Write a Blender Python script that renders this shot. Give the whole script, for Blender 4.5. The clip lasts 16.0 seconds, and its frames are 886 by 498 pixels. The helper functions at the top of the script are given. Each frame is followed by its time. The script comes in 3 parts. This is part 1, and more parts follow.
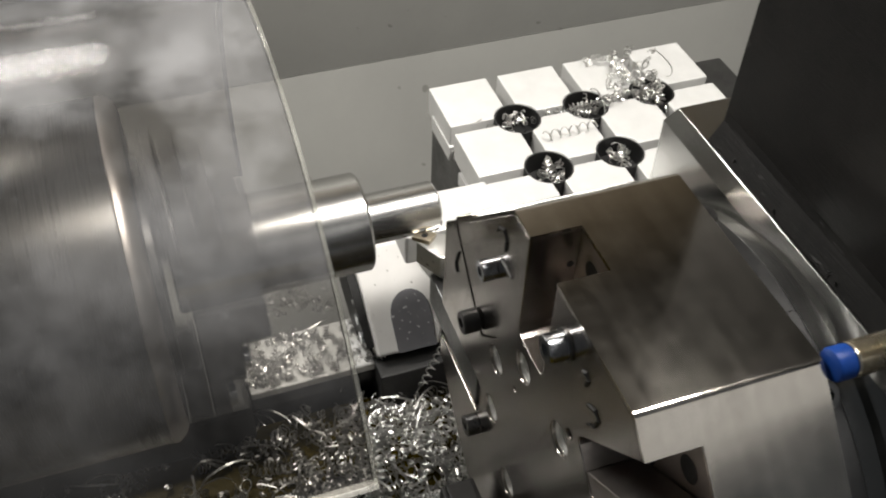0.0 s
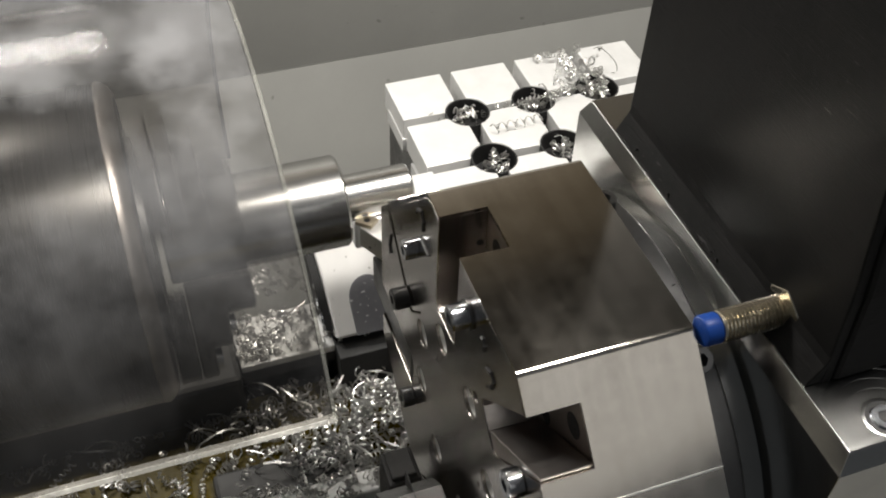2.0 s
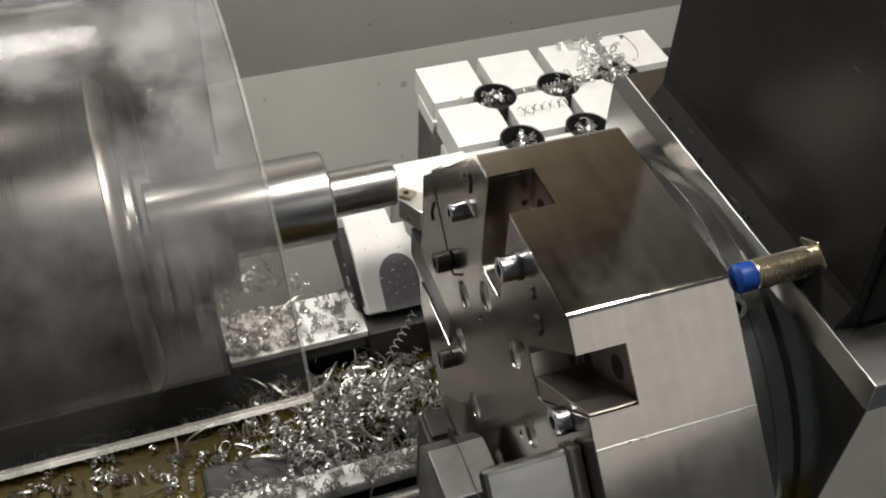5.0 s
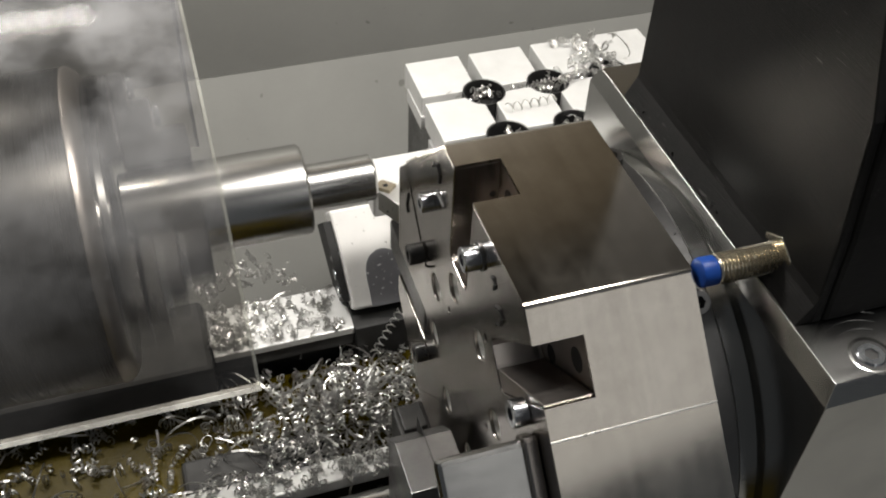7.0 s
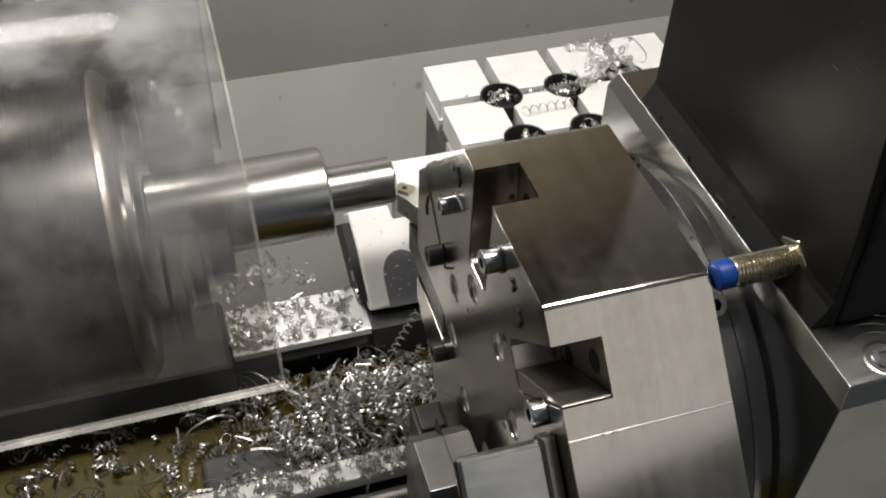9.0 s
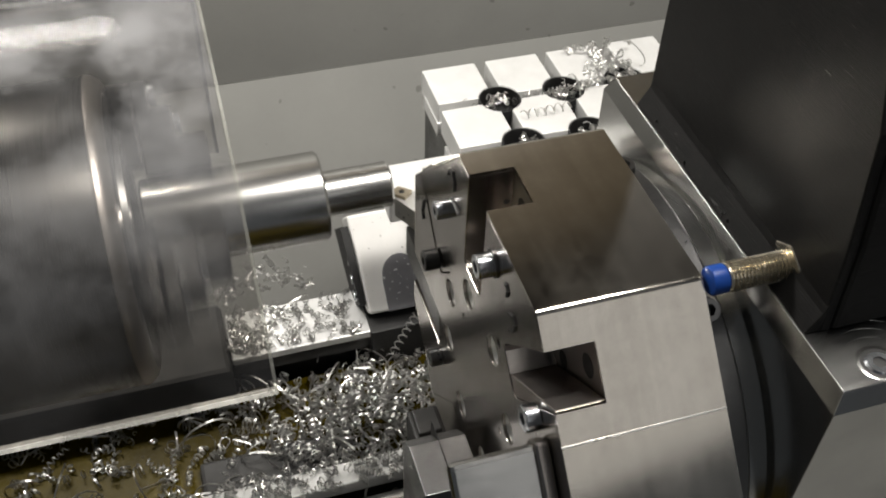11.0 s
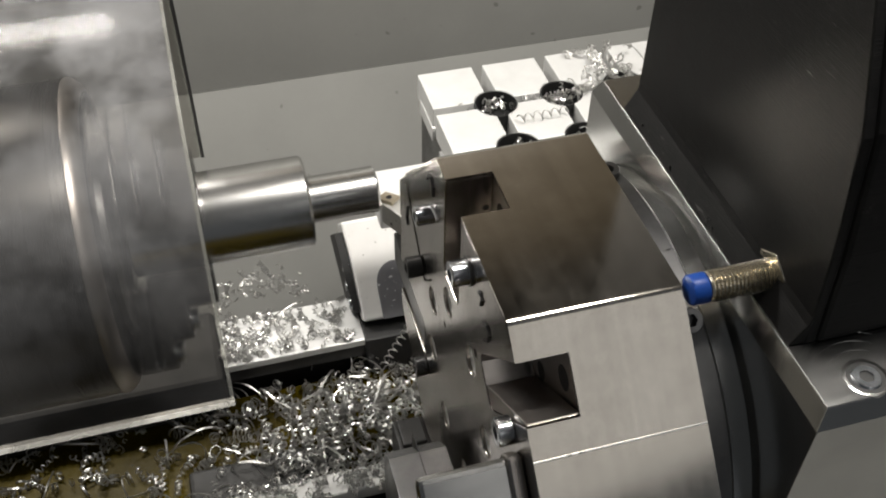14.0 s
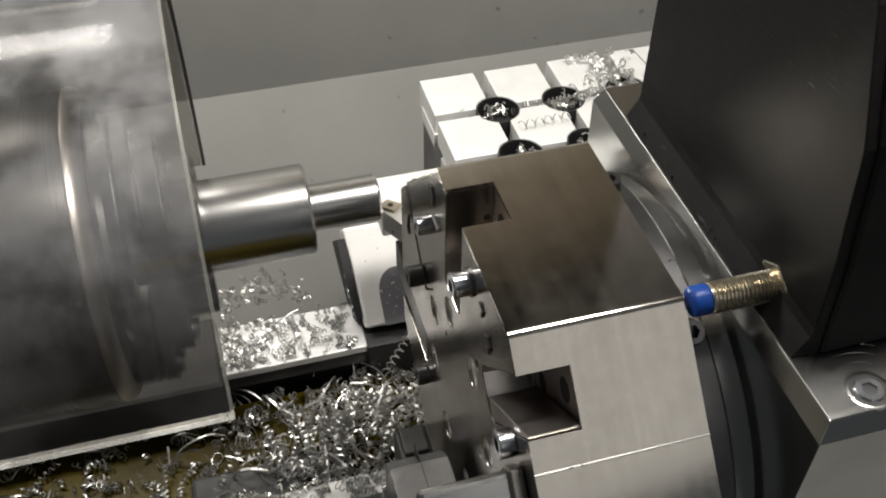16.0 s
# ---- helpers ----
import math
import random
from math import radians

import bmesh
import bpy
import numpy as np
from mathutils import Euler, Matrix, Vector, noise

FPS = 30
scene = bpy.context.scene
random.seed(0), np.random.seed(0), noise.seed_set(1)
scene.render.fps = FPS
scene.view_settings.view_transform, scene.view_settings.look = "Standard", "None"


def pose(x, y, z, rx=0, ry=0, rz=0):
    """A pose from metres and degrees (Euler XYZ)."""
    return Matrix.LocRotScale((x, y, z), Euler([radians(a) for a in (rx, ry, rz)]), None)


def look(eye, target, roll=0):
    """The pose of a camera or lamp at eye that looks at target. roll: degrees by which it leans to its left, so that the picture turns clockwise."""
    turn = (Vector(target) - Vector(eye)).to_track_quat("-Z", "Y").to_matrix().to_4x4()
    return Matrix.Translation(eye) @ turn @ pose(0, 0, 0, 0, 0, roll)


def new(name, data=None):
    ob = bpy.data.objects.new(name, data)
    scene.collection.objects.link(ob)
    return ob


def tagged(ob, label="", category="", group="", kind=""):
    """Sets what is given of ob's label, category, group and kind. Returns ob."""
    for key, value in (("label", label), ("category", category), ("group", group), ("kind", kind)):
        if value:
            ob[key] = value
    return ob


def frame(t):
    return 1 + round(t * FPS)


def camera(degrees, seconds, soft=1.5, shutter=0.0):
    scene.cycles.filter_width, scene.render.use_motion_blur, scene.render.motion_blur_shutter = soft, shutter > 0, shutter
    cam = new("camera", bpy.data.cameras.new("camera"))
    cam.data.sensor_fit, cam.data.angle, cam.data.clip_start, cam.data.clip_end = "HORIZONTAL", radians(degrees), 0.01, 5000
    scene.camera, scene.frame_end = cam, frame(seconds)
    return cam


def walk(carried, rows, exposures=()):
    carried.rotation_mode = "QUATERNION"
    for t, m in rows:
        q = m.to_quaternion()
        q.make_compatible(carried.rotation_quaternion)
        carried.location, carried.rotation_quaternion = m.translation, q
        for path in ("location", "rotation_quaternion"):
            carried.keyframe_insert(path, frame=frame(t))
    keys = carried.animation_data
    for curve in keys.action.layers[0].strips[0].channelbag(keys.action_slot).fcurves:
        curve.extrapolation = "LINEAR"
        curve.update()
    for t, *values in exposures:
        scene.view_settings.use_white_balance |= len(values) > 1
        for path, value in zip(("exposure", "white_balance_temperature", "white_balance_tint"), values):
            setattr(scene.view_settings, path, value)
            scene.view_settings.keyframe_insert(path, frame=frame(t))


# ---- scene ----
cam = camera(48.0, 16.0, soft=2.0, shutter=0.5)
# eye and target in centimetres, spindle axis along x
PATH = [
    (0, (-13.12, -14.88, 23.77), (-2.96, 11.33, -4.68), 2.40),
    (0.5, (-12.70, -16.19, 24.35), (-2.64, 10.01, -4.15), 2.30),
    (1, (-12.98, -17.33, 24.89), (-2.95, 8.89, -3.60), 2.23),
    (1.5, (-13.10, -18.22, 25.38), (-3.07, 8.05, -3.06), 2.22),
    (2, (-12.76, -18.64, 25.72), (-2.78, 7.58, -2.79), 2.30),
    (2.5, (-12.45, -18.61, 25.62), (-2.40, 7.65, -2.83), 2.41),
    (3, (-12.86, -18.56, 25.63), (-2.61, 7.71, -2.74), 2.51),
    (3.5, (-12.77, -18.81, 25.61), (-2.45, 7.46, -2.73), 2.58),
    (4, (-12.91, -19.43, 26.06), (-2.67, 6.89, -2.27), 2.56),
    (6.5, (-10.87, -20.59, 25.90), (-1.04, 6.06, -2.26), 2.72),
    (7, (-10.50, -20.82, 25.50), (-0.96, 5.94, -2.66), 2.72),
    (7.5, (-10.54, -20.94, 25.41), (-1.19, 5.92, -2.72), 2.52),
    (8, (-10.80, -20.84, 25.66), (-1.45, 6.01, -2.48), 2.48),
    (8.5, (-10.99, -21.00, 25.86), (-1.74, 5.90, -2.26), 2.41),
    (9, (-10.91, -21.17, 26.02), (-1.87, 5.77, -2.13), 2.24),
    (11.5, (-10.47, -21.24, 26.15), (-1.61, 5.85, -1.91), 1.88),
    (12, (-10.37, -21.45, 26.24), (-1.59, 5.70, -1.79), 1.70),
    (12.5, (-9.57, -21.03, 25.77), (-1.05, 6.24, -2.22), 1.39),
    (13, (-8.40, -20.69, 25.38), (-0.27, 6.73, -2.58), 1.13),
    (13.5, (-8.36, -20.77, 25.32), (-0.28, 6.69, -2.63), 1.06),
    (14, (-8.46, -20.92, 25.29), (-0.38, 6.57, -2.62), 0.95),
    (14.5, (-8.28, -20.68, 25.48), (-0.32, 6.73, -2.54), 0.70),
    (15, (-8.15, -20.61, 25.41), (-0.25, 6.92, -2.52), 0.69),
    (15.5, (-8.34, -20.51, 25.46), (-0.37, 7.02, -2.45), 0.72),
    (16, (-8.26, -20.60, 25.50), (-0.32, 6.94, -2.40), 0.63),
]
CM = 0.01
walk(cam, [(t, look(Vector(eye) * CM, Vector(target) * CM, roll)) for t, eye, target, roll in PATH])

# ---- light ----
world = bpy.data.worlds.new("workshop")
scene.world = world
world.use_nodes = True
world.node_tree.nodes["Background"].inputs[0].default_value = (0.9, 0.95, 1.0, 1)
world.node_tree.nodes["Background"].inputs[1].default_value = 0.075


def area_lamp(name, at, target, sx, sy, watts, colour=(1, 0.95, 0.87)):
    data = bpy.data.lights.new(name, "AREA")
    data.shape, data.size, data.size_y, data.energy, data.color = "RECTANGLE", sx * CM, sy * CM, watts, colour
    ob = new(name, data)
    ob.matrix_world = look(Vector(at) * CM, Vector(target) * CM)
    return ob


area_lamp("machine_lamp", (-32, 52, 38), (-32, 16, -4), 34, 11, 4.6, (1.0, 0.96, 0.90))
# added strip, unseen, for a glint along the chuck's top edge
area_lamp("chuck_edge_light", (-32, 53, 19), (-32, 16, -8), 34, 2.5, 0.25, (1.0, 0.96, 0.90))
# added overhead light, unseen, that brightens table and bracket
area_lamp("table_fill_light", (18, 8, 57), (13, 26, -14), 26, 9, 7.8, (1.0, 0.955, 0.89))
# unseen panel added so that the front cover reflects a bright gradient
area_lamp("cover_fill_light", (43.0, -78.0, 61.5), (1, 4, 7.5), 70, 48, 0.55, (1.0, 0.97, 0.93))


# ---- materials ----
def material(name):
    m = bpy.data.materials.new(name)
    m.use_nodes = True
    nt = m.node_tree
    return m, nt, nt.nodes["Principled BSDF"]


def node(nt, kind, **values):
    n = nt.nodes.new(kind)
    for k, v in values.items():
        if k in n.inputs:
            n.inputs[k].default_value = v
    return n


def coords(nt, scale=(1, 1, 1)):
    tc = nt.nodes.new("ShaderNodeTexCoord")
    mp = nt.nodes.new("ShaderNodeMapping")
    mp.inputs["Scale"].default_value = scale
    nt.links.new(tc.outputs["Object"], mp.inputs["Vector"])
    return mp.outputs["Vector"]


def ramp(nt, source, lo, hi, a, b):
    r = nt.nodes.new("ShaderNodeMapRange")
    r.inputs["From Min"].default_value, r.inputs["From Max"].default_value = lo, hi
    r.inputs["To Min"].default_value, r.inputs["To Max"].default_value = a, b
    nt.links.new(source, r.inputs["Value"])
    return r.outputs["Result"]


def tint(nt, source, a, b):
    mx = nt.nodes.new("ShaderNodeMix")
    mx.data_type = "RGBA"
    mx.inputs[6].default_value, mx.inputs[7].default_value = (*a, 1), (*b, 1)
    nt.links.new(source, mx.inputs[0])
    return mx.outputs[2]


def noise_out(nt, vec, scale, detail=4.0, rough=0.6):
    n = node(nt, "ShaderNodeTexNoise", Scale=scale, Detail=detail, Roughness=rough)
    nt.links.new(vec, n.inputs["Vector"])
    return n.outputs["Fac"]


def bump(nt, p, source, strength, distance=0.0004):
    b = node(nt, "ShaderNodeBump", Strength=strength, Distance=distance)
    nt.links.new(source, b.inputs["Height"])
    nt.links.new(b.outputs["Normal"], p.inputs["Normal"])


def metal(name, a, b, rough=(0.2, 0.4), brushed=None, metallic=1.0, relief=0.1, grain=60.0, aniso=0.0, streaks=False):
    """Metal with stains at a large scale and brush marks or grain at a small one."""
    m, nt, p = material(name)
    big = noise_out(nt, coords(nt), grain * 0.5, 5.0)
    fine = noise_out(nt, coords(nt, brushed or (1, 1, 1)), grain * 6 if not brushed else 1.0, 6.0, 0.7)
    nt.links.new(tint(nt, ramp(nt, fine if streaks else big, 0.3, 0.7, 0, 1), a, b), p.inputs["Base Color"])
    mixed = nt.nodes.new("ShaderNodeMath")
    mixed.operation = "ADD"
    nt.links.new(big, mixed.inputs[0])
    nt.links.new(fine, mixed.inputs[1])
    nt.links.new(ramp(nt, mixed.outputs[0], 0.7, 1.3, *rough), p.inputs["Roughness"])
    p.inputs["Metallic"].default_value = metallic
    p.inputs["Anisotropic"].default_value = aniso
    bump(nt, p, fine, relief)
    return m


def plain(name, a, b, rough=0.5, grain=120.0, relief=0.15, metallic=0.0, spec=0.5):
    m, nt, p = material(name)
    vec = coords(nt)
    big = noise_out(nt, vec, grain * 0.25, 5.0)
    fine = noise_out(nt, vec, grain * 8, 3.0)
    nt.links.new(tint(nt, ramp(nt, big, 0.3, 0.7, 0, 1), a, b), p.inputs["Base Color"])
    nt.links.new(ramp(nt, fine, 0.3, 0.7, rough * 0.8, min(1, rough * 1.2)), p.inputs["Roughness"])
    p.inputs["Metallic"].default_value = metallic
    p.inputs["Specular IOR Level"].default_value = spec
    bump(nt, p, fine, relief, 0.0002)
    return m


def clear(name, body, haze, gloss_rough, haze_colour=(0.8, 0.82, 0.85), ior=1.5, smudge=25.0, streak=(1, 1, 1), shine_level=1.0, crown_light=0.0):
    """Clear plastic: light passes straight through, a thin haze of scratches and oil scatters some of it, and the surface is glossy."""
    m, nt, p = material(name)
    nt.nodes.remove(p)
    out = nt.nodes["Material Output"]
    see = node(nt, "ShaderNodeBsdfTransparent")
    see.inputs["Color"].default_value = (*body, 1)
    fog = node(nt, "ShaderNodeBsdfDiffuse")
    fog.inputs["Color"].default_value = (*haze_colour, 1)
    thin = nt.nodes.new("ShaderNodeMixShader")
    vec = coords(nt, streak)
    cloud = noise_out(nt, vec, smudge, 5.0, 0.65)
    speck = noise_out(nt, vec, smudge * 14, 3.0, 0.7)
    both = nt.nodes.new("ShaderNodeMath")
    both.operation = "ADD"
    nt.links.new(ramp(nt, cloud, 0.42, 0.72, haze[0], haze[1]), both.inputs[0])
    nt.links.new(ramp(nt, speck, 0.66, 0.75, 0.0, haze[1] * 0.8), both.inputs[1])
    total = both.outputs[0]
    if crown_light:
        # cloudy white haze growing with height, painting the lamplight on the crown
        parts = nt.nodes.new("ShaderNodeSeparateXYZ")
        nt.links.new(vec, parts.inputs[0])
        crown = nt.nodes.new("ShaderNodeMath")
        crown.operation = "MULTIPLY"
        nt.links.new(ramp(nt, parts.outputs["Z"], 0.075, 0.13, 0.0, crown_light), crown.inputs[0])
        nt.links.new(ramp(nt, noise_out(nt, vec, 19.0, 6.0, 0.62), 0.40, 0.62, 0.05, 1.0), crown.inputs[1])
        add = nt.nodes.new("ShaderNodeMath")
        add.operation = "ADD"
        nt.links.new(total, add.inputs[0])
        nt.links.new(crown.outputs[0], add.inputs[1])
        total = add.outputs[0]
    nt.links.new(total, thin.inputs[0])
    nt.links.new(see.outputs[0], thin.inputs[1])
    nt.links.new(fog.outputs[0], thin.inputs[2])
    shine = node(nt, "ShaderNodeBsdfGlossy")
    shine.inputs["Color"].default_value = (shine_level, shine_level, shine_level, 1)
    shine.inputs["Roughness"].default_value = gloss_rough
    facing = node(nt, "ShaderNodeLayerWeight", Blend=0.5)
    steep = nt.nodes.new("ShaderNodeMath")
    steep.operation = "POWER"
    steep.inputs[1].default_value = 4.0
    nt.links.new(facing.outputs["Facing"], steep.inputs[0])
    least = ((ior - 1) / (ior + 1)) ** 2
    gloss = ramp(nt, steep.outputs[0], 0.0, 1.0, least, 0.7)
    top = nt.nodes.new("ShaderNodeMixShader")
    nt.links.new(gloss, top.inputs[0])
    nt.links.new(thin.outputs[0], top.inputs[1])
    nt.links.new(shine.outputs[0], top.inputs[2])
    nt.links.new(top.outputs[0], out.inputs["Surface"])
    return m


def sheet(name):
    """Aluminium sheet: fine brush marks, mottled cloudy wear and faint bands across it."""
    m, nt, p = material(name)
    grain = noise_out(nt, coords(nt, (60, 2600, 2600)), 1.0, 4.0, 0.6)
    cloud = noise_out(nt, coords(nt), 110.0, 7.0, 0.7)
    bands = noise_out(nt, coords(nt, (130, 9, 9)), 1.0, 3.0, 0.55)
    mixed = nt.nodes.new("ShaderNodeMath")
    mixed.operation = "ADD"
    nt.links.new(ramp(nt, cloud, 0.3, 0.7, 0.0, 0.5), mixed.inputs[0])
    nt.links.new(ramp(nt, bands, 0.3, 0.7, 0.0, 0.5), mixed.inputs[1])
    nt.links.new(tint(nt, mixed.outputs[0], (0.50, 0.468, 0.418), (0.67, 0.632, 0.57)), p.inputs["Base Color"])
    nt.links.new(ramp(nt, mixed.outputs[0], 0.1, 0.9, 0.105, 0.165), p.inputs["Roughness"])
    p.inputs["Metallic"].default_value = 1.0
    bump(nt, p, grain, 0.006)
    return m


ALU_SHEET = sheet("brushed_aluminium_sheet")
STEEL = metal("turned_steel", (0.66, 0.655, 0.64), (0.60, 0.595, 0.58), (0.2, 0.26), (5000, 20, 20), relief=0.001)
STEEL_DARK = metal("oily_dark_steel", (0.20, 0.20, 0.20), (0.11, 0.11, 0.11), (0.25, 0.5))
CHUCK_STEEL = metal("chuck_steel", (0.105, 0.103, 0.10), (0.075, 0.074, 0.072), (0.24, 0.34), (1200, 15, 15), relief=0.01)
GROUND_STEEL = metal("ground_table_steel", (0.80, 0.80, 0.79), (0.68, 0.68, 0.67), (0.35, 0.55), metallic=0.4, relief=0.12)
SCREW_STEEL = metal("zinc_screw", (0.55, 0.57, 0.60), (0.42, 0.44, 0.47), (0.15, 0.3))
JAW_STEEL = metal("hardened_jaw_steel", (0.10, 0.098, 0.095), (0.05, 0.05, 0.049), (0.25, 0.45))
BLACK_SCREW = metal("black_oxide_screw", (0.05, 0.05, 0.05), (0.03, 0.03, 0.03), (0.3, 0.5), metallic=0.6)
BRASS = metal("nickelled_brass", (0.76, 0.71, 0.60), (0.64, 0.585, 0.47), (0.18, 0.3))
CHIP = metal("bright_swarf", (0.70, 0.695, 0.68), (0.46, 0.455, 0.44), (0.24, 0.42), metallic=0.95)
CARBIDE = metal("coated_carbide", (0.48, 0.42, 0.32), (0.34, 0.30, 0.23), (0.25, 0.4), metallic=0.8)
BLUE = plain("blue_plastic", (0.006, 0.045, 0.24), (0.008, 0.052, 0.27), 0.42, spec=0.3)
WHITE = plain("pale_aluminium_bracket", (0.82, 0.81, 0.79), (0.74, 0.73, 0.71), 0.4)
GREY_PAD = plain("grey_speckled_pad", (0.17, 0.17, 0.18), (0.12, 0.12, 0.13), 0.55)


def printed(name):
    """Black printed plastic: fine layer lines, a rough skin and short pale streaks painted as lamp glints."""
    m, nt, p = material(name)
    layers = noise_out(nt, coords(nt, (60, 60, 2600)), 1.0, 2.0)
    skin = noise_out(nt, coords(nt), 90.0, 5.0, 0.65)
    glints = noise_out(nt, coords(nt, (900, 120, 900)), 1.0, 2.0, 0.5)
    patch = noise_out(nt, coords(nt), 14.0, 2.0)
    both = nt.nodes.new("ShaderNodeMath")
    both.operation = "MULTIPLY"
    nt.links.new(ramp(nt, glints, 0.66, 0.76, 0.0, 1.0), both.inputs[0])
    nt.links.new(ramp(nt, patch, 0.52, 0.68, 0.0, 1.0), both.inputs[1])
    dark = nt.nodes.new("ShaderNodeMix")
    dark.data_type = "RGBA"
    nt.links.new(both.outputs[0], dark.inputs[0])
    nt.links.new(tint(nt, ramp(nt, skin, 0.3, 0.7, 0, 1), (0.006, 0.006, 0.0061), (0.0125, 0.012, 0.0115)), dark.inputs[6])
    dark.inputs[7].default_value = (0.10, 0.10, 0.098, 1)
    nt.links.new(dark.outputs[2], p.inputs["Base Color"])
    nt.links.new(ramp(nt, skin, 0.3, 0.7, 0.44, 0.54), p.inputs["Roughness"])
    p.inputs["Specular IOR Level"].default_value = 0.15
    mixed = nt.nodes.new("ShaderNodeMath")
    mixed.operation = "ADD"
    nt.links.new(layers, mixed.inputs[0])
    nt.links.new(skin, mixed.inputs[1])
    bump(nt, p, mixed.outputs[0], 0.35, 0.0005)
    return m


BLACK_PRINT = printed("black_printed_plastic")
WALL_PAINT = plain("grey_painted_sheet", (0.33, 0.33, 0.312), (0.285, 0.285, 0.27), 0.5, 30.0, 0.05)
PAN_PAINT = plain("oily_tray_paint", (0.085, 0.062, 0.0015), (0.018, 0.013, 0.0015), 0.28, 45.0, 0.2, spec=0.08)
BROWN_PANEL = plain("brown_panel", (0.085, 0.07, 0.048), (0.07, 0.058, 0.04), 0.5, 20.0)
PALE_METAL = metal("bright_cut_metal", (0.74, 0.74, 0.72), (0.6, 0.6, 0.58), (0.25, 0.4), metallic=0.7)
GREY_CAST = plain("grey_cast_iron", (0.06, 0.059, 0.057), (0.028, 0.028, 0.028), 0.5, spec=0.3)
POLISHED = metal("polished_plate", (0.40, 0.372, 0.347), (0.33, 0.305, 0.285), (0.17, 0.27), (60, 260, 60), relief=0.006)
POCKET = metal("dull_milled_metal", (0.48, 0.445, 0.42), (0.38, 0.35, 0.33), (0.3, 0.42), (60, 300, 60), relief=0.01)
GEAR_ALU = metal("fine_milled_aluminium", (0.50, 0.50, 0.49), (0.42, 0.42, 0.41), (0.16, 0.26), (60, 500, 500), relief=0.015)
EDGE = clear("frosted_plastic_edge", (0.75, 0.75, 0.72), (0.08, 0.22), 0.1, (0.85, 0.85, 0.8), 1.5)
# heavy white haze paints the bright line of light along the lower edge
LIP = clear("whitened_plastic_lip", (0.75, 0.75, 0.72), (0.2, 0.75), 0.08, (0.95, 0.94, 0.9), 1.5)


def speckle(m, colour, size=900.0, least=0.69):
    nt = m.node_tree
    p = nt.nodes["Principled BSDF"]
    old = p.inputs["Base Color"].links[0].from_socket
    fac = ramp(nt, noise_out(nt, coords(nt), size, 1.0, 0.4), least, least + 0.03, 0.0, 1.0)
    mx = nt.nodes.new("ShaderNodeMix")
    mx.data_type = "RGBA"
    mx.inputs[7].default_value = (*colour, 1)
    nt.links.new(fac, mx.inputs[0])
    nt.links.new(old, mx.inputs[6])
    nt.links.new(mx.outputs[2], p.inputs["Base Color"])


speckle(GREY_PAD, (0.6, 0.6, 0.6), 420.0)
speckle(WHITE, (0.4, 0.39, 0.37), 330.0, 0.74)
speckle(WALL_PAINT, (0.2, 0.2, 0.185), 75.0, 0.765)
INK = plain("black_marker", (0.01, 0.01, 0.01), (0.015, 0.015, 0.015), 0.5)
# near-black for the rubber trim and dark parts; in bores it paints shade
DARK = plain("matte_black", (0.012, 0.012, 0.012), (0.02, 0.02, 0.02), 0.6)
# the last value whitens the crown in place of lamplight on it
POLYCARB = clear("hazy_polycarbonate", (0.73, 0.72, 0.70), (0.004, 0.035), 0.11, (0.76, 0.77, 0.80), 1.45, 12.0, shine_level=0.17, crown_light=0.16)


# ---- building helpers ----
def thing(name, base, label, category, group=""):
    """A top-level empty at its base, in centimetres."""
    ob = new(name)
    ob.empty_display_size = 0.01
    ob.location = Vector(base) * CM
    ob["base"] = base
    return tagged(ob, label, category, group)


def base_of(ob):
    b = Vector((0, 0, 0))
    while ob is not None:
        b += ob.location
        ob = ob.parent
    return b


def part(name, bm, mat, parent=None, label="", smooth=False, bevel=0.0):
    """Links a bmesh drawn in centimetres, in the place's own axes, as one mesh object under its parent."""
    if bevel:
        bmesh.ops.remove_doubles(bm, verts=bm.verts, dist=1e-5)
        sharp = [e for e in bm.edges if len(e.link_faces) == 2 and e.calc_face_angle(0) > 0.5]
        bmesh.ops.bevel(bm, geom=sharp, offset=bevel, segments=2, affect="EDGES", profile=0.5, clamp_overlap=True)
    base = base_of(parent) if parent else Vector((0, 0, 0))
    bm.transform(Matrix.Translation(-base) @ Matrix.Scale(CM, 4))
    bmesh.ops.recalc_face_normals(bm, faces=bm.faces)
    if smooth:
        for f in bm.faces:
            f.smooth = True
        for e in bm.edges:
            if len(e.link_faces) == 2 and e.calc_face_angle(0) > 0.6:
                e.smooth = False
    me = bpy.data.meshes.new(name)
    bm.to_mesh(me)
    bm.free()
    me.materials.append(mat)
    ob = new(name, me)
    if parent:
        ob.parent = parent
    if label:
        ob["label"] = label
    return ob


def box(x0, x1, y0, y1, z0, z1, bm=None, m=None):
    bm = bm or bmesh.new()
    v = bmesh.ops.create_cube(bm, size=1.0)["verts"]
    bmesh.ops.transform(bm, verts=v, matrix=Matrix.LocRotScale(((x0 + x1) / 2, (y0 + y1) / 2, (z0 + z1) / 2), None, (x1 - x0, y1 - y0, z1 - z0)))
    if m:
        bmesh.ops.transform(bm, verts=v, matrix=m)
    return bm


